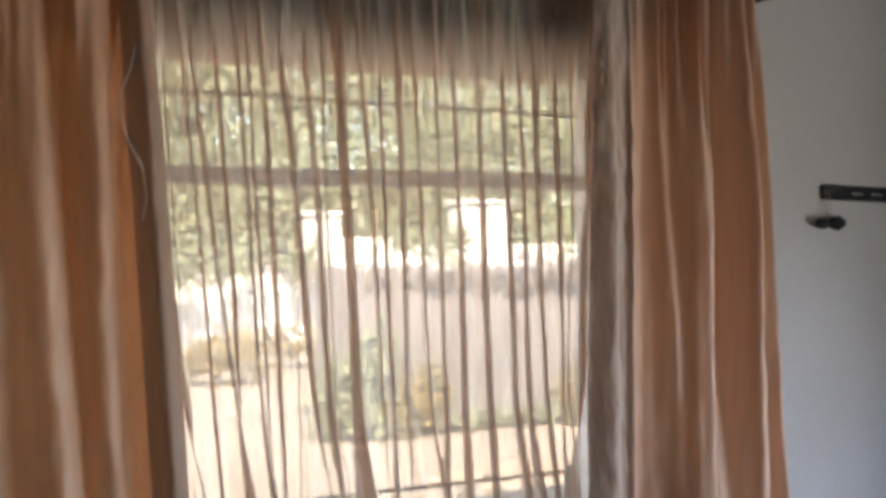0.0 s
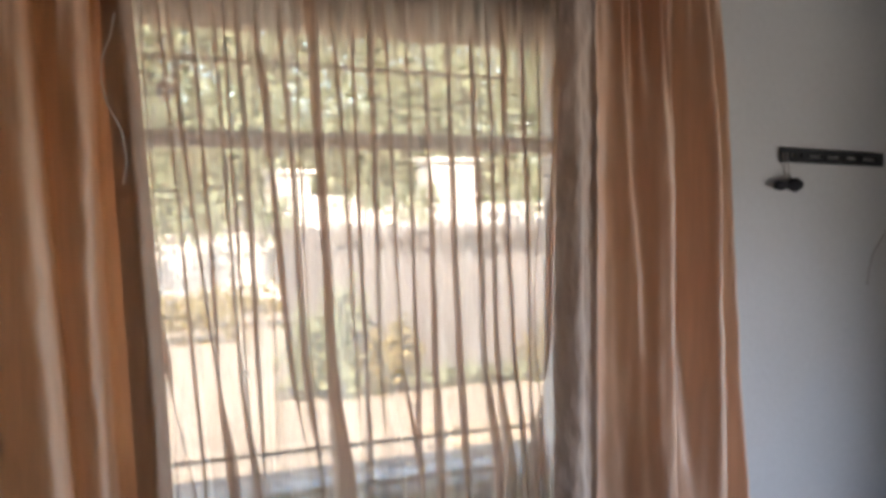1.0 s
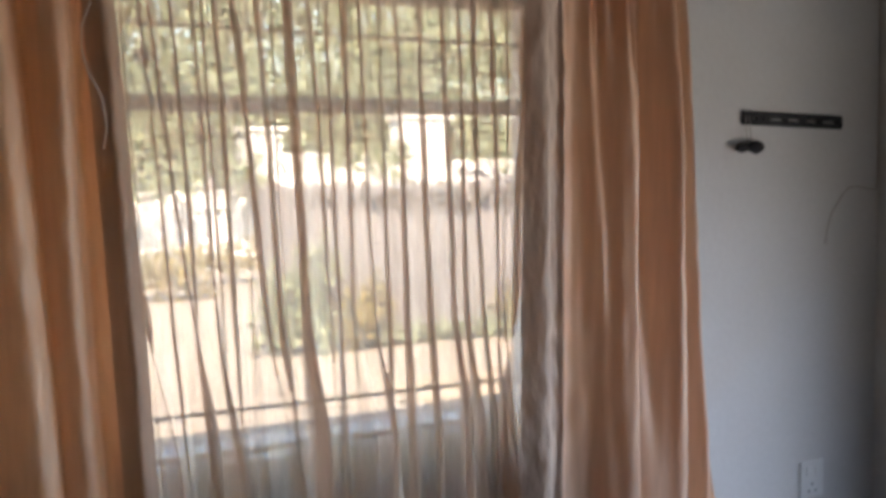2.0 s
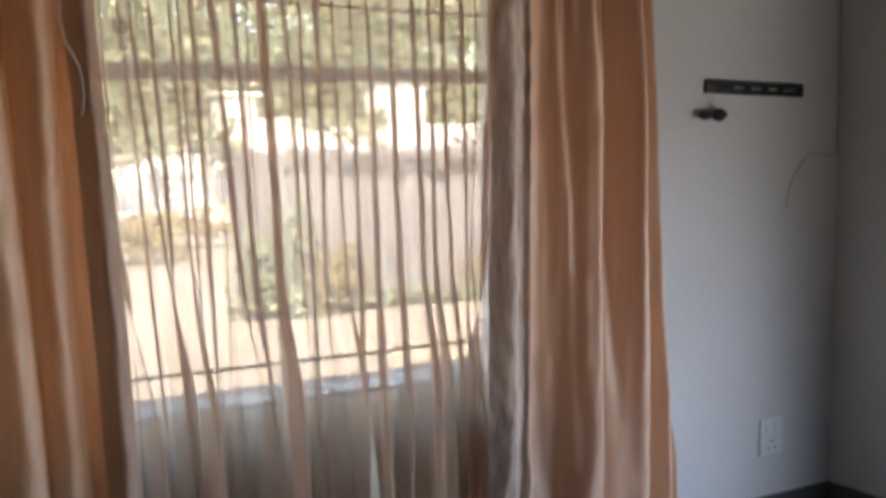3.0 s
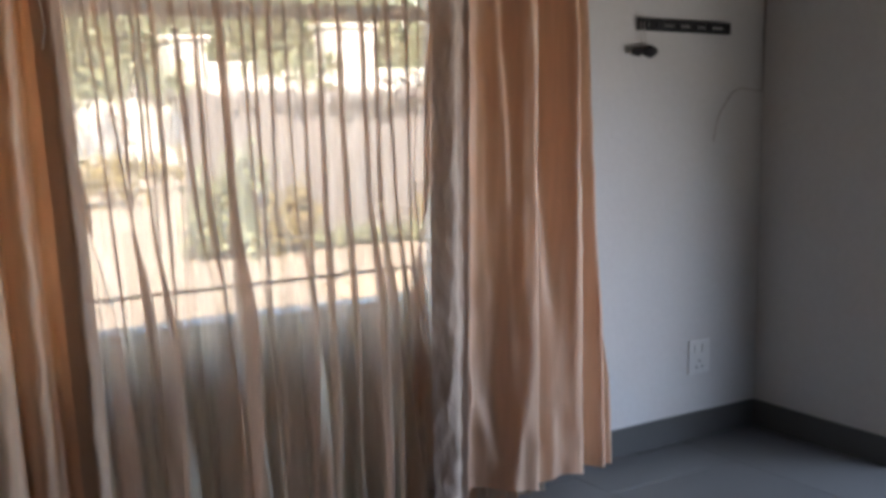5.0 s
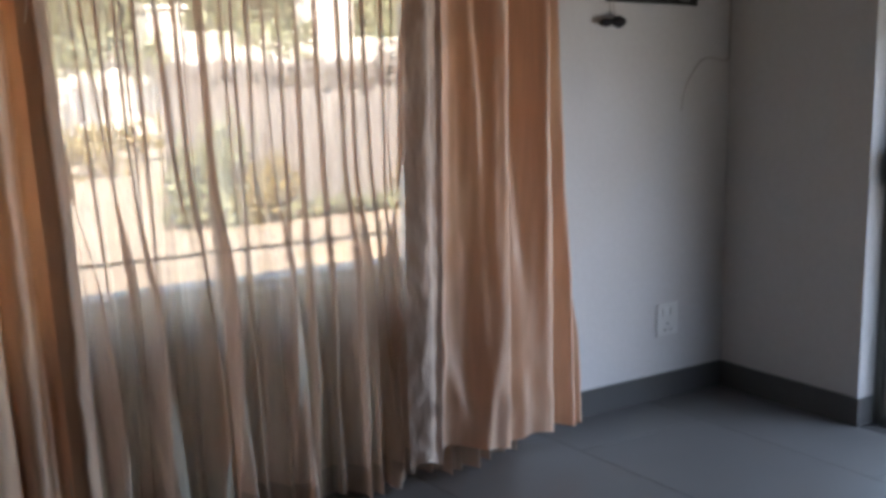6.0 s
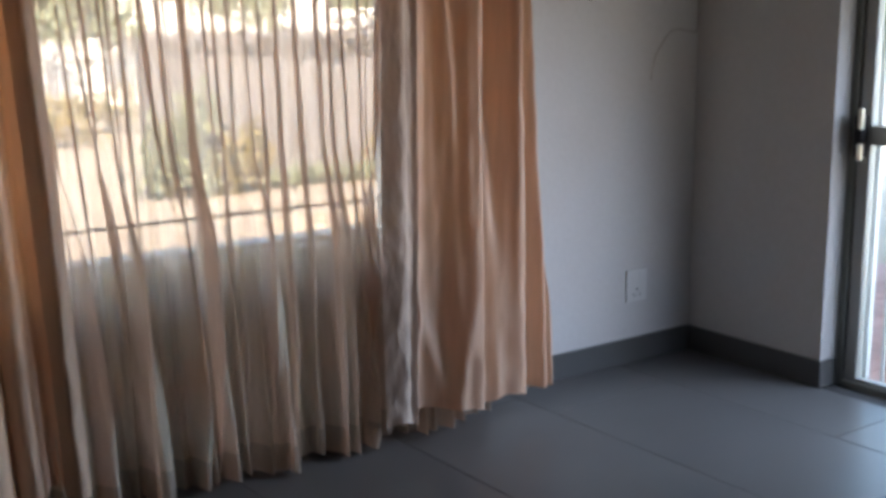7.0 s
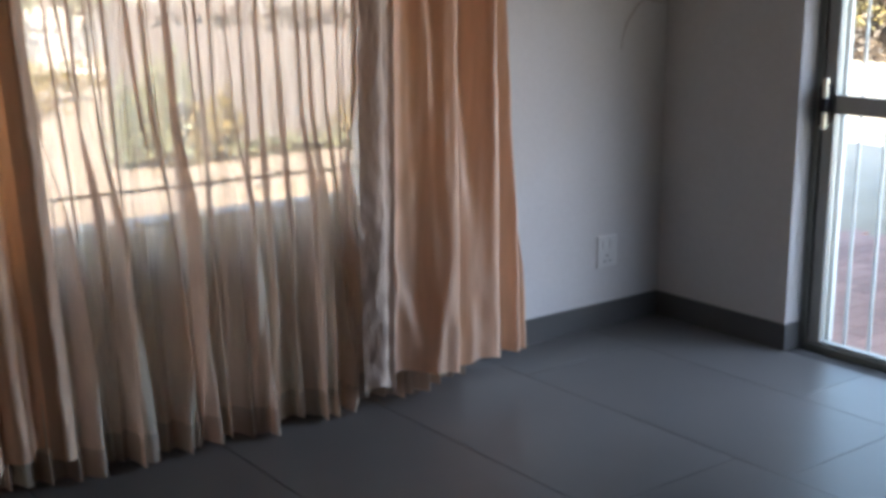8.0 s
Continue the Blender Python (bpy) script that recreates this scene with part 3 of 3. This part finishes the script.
# unseen roof added to keep the sun off the paving outside the door
porch = thing("shade_roof", "unseen brown sheet roof on posts, added to shade the paving", "roof", kind="structure", at=(XR + T, -2, 2.6))
under(part("sheet", boxes(((XR + T + 0.62, -5.0, 2.62), (9.25, 1.25, 2.66))), ROOF), porch)
for px, py in ((9.1, -4.85), (9.1, -2.0)):
    under(part("post", boxes(((px - 0.05, py - 0.05, GZ), (px + 0.05, py + 0.05, 2.62)), bevel=0.004), FRAME_METAL), porch)

# red paving bricks before the door
pave = thing("brick_paving", "red brick paving outside the glass door", "paving", kind="structure", at=(XR + T, 0, GZ + 0.02))
brick_mesh = mesh_of("brick", boxes(((-0.1075, -0.0515, 0), (0.1075, 0.0515, 0.045)), bevel=0.004), BRICK_RED)
for i in range(10):
    for j in range(26):
        b = new("brick", brick_mesh)
        b.parent = pave
        b.location = (0.13 + i * 0.218 + (0.109 if j % 2 else 0), 1.15 - j * 0.1055, 0.0)

# garden wall, white boundary wall and trees beyond the window
tagged(part("garden_wall", boxes(((4.30, 6.35, GZ - 0.1), (13.5, 6.6, 1.27)), bevel=0.02), STONE), "grey rough garden wall", "wall", kind="structure")
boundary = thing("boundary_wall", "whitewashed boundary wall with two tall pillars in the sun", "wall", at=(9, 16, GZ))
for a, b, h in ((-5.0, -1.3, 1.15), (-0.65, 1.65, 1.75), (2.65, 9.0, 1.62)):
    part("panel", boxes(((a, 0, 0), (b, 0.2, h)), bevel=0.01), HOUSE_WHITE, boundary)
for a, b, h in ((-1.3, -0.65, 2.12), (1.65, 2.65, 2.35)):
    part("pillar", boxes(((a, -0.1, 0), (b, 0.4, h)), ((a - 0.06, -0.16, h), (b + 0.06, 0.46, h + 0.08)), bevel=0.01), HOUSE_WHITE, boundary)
for k, (tx, ty, th, ts) in enumerate(((5.0, 19, 7.5, 2.4), (8.8, 20, 8, 2.6), (12.8, 19.5, 8, 2.7), (16.5, 21, 8.5, 3), (2.5, 22, 8, 2.6), (6.7, 21, 8.5, 2.4), (4.6, 25, 9.5, 3.2), (10.8, 26, 11, 3.6), (6.5, 28, 11, 3.6), (16, 29, 11, 4))):
    tree(tx, ty, th, ts, 20 + k, LEAF, "leafy green garden tree")
for k, (hx, hw) in enumerate(((6.5, 3.0), (12.5, 3.5))):
    shrub = thing("shrub_row", "tall grey-green shrubs behind the boundary wall", "shrubs", "shrubs behind the wall", at=(hx, 17.4, GZ))
    heap("foliage", LEAF, (0, 0, 2.3), (hw, 0.6, 1.4), 17000, 0.085, 50 + k, shrub)
for k, (bx, by, bw) in enumerate(((4.3, 10.5, 0.9), (5.7, 12.0, 0.9), (6.7, 5.95, 0.35), (7.3, 6.0, 0.3))):
    bush = thing("bush", "dry straggly bush with yellowish leaves in the yard", "bush", "garden bushes", at=(bx, by, GZ))
    heap("foliage", LEAF_DRY, (0, 0, 0.32), (bw, 0.3, 0.25), 900, 0.045, 60 + k, bush)
for k, (bx, bh) in enumerate(((12.2, 0.8), (7.4, 0.3), (9.2, 0.75), (10.0, 0.65), (5.3, 0.2), (6.2, 0.3))):
    bush = thing("bush", "loose green shrub before the white boundary wall", "bush", "garden bushes", at=(bx, 15.2, GZ))
    heap("foliage", LEAF, (0, 0, 1.0 + bh), (0.55, 0.3, 0.32), 260, 0.07, 90 + k, bush)
for k, (bx, by, bw, bh) in enumerate(((4.45, 6.1, 0.32, 0.42), (5.1, 6.15, 0.25, 0.24), (8.3, 6.1, 0.3, 0.3))):
    bush = thing("bush", "loose dry bush against the grey garden wall", "bush", "garden bushes", at=(bx, by, GZ))
    heap("foliage", (LEAF, LEAF_DRY, LEAF_BROWN)[k], (0, 0, bh), (bw, 0.2, bh), 900, 0.05, 100 + k, bush)
creeper = thing("creeper", "dry grey creeper over the top of the garden wall", "creeper", at=(8.2, 6.45, 1.2))
heap("foliage", LEAF_GREY, (0, 0, 0.0), (2.6, 0.22, 0.14), 5000, 0.05, 95, creeper)
tufts = heap("grass_tufts", LEAF, (7.0, 6.1, GZ + 0.08), (2.6, 0.12, 0.08), 2500, 0.05, 70)
tagged(tufts, "low green grass along the foot of the garden wall", "grass", kind="stuff")
hedge = thing("hedge", "dark dry brown hedge with yellow flowers across the yard", "hedge", at=(21.5, 10.0, GZ))
heap("foliage", LEAF_BROWN, (0, 0, 1.3), (1.2, 4.0, 1.2), 14000, 0.10, 80, hedge)
flowers = heap("flowers", LEAF_DRY, (-1.2, -0.4, 1.0), (0.3, 1.0, 0.35), 130, 0.06, 81, hedge)
tagged(flowers, kind="stuff")

# floor tiles
tile_mesh = mesh_of("tile", boxes(((0.0017, 0.0017, -0.012), (0.6173, 1.1983, 0.0)), bevel=0.0006), TILE)
col = 0
for x in (3.155, 2.536, 1.917, 1.298, 0.679, 0.06, -0.559, -1.178, 3.774, -1.797, -2.416, -3.035, -3.654):
    shift = (-1.49, -1.30, -1.33, -1.30, -1.49, -1.30, -1.49, -1.30, -1.08, -1.49, -1.30, -1.49, -1.30)[col]
    col += 1
    for j in range(-6, 3):
        ya, yb = shift + j * 1.2, shift + (j + 1) * 1.2
        xa, xb = x, x + 0.619
        ya2, yb2, xa2, xb2 = max(ya, YB), min(yb, 0), max(xa, X0), min(xb, XR)
        if yb2 - ya2 < 0.02 or xb2 - xa2 < 0.02:
            continue
        whole = (ya2, yb2, xa2, xb2) == (ya, yb, xa, xb)
        me = tile_mesh if whole else mesh_of("tile", boxes(((xa2 - xa + 0.0017, ya2 - ya + 0.0017, -0.012), (xb2 - xa - 0.0017, yb2 - ya - 0.0017, 0.0)), bevel=0.0012), TILE)
        tile = new("tile", me)
        tile.parent = floor
        tile.location = (xa, ya, 0)
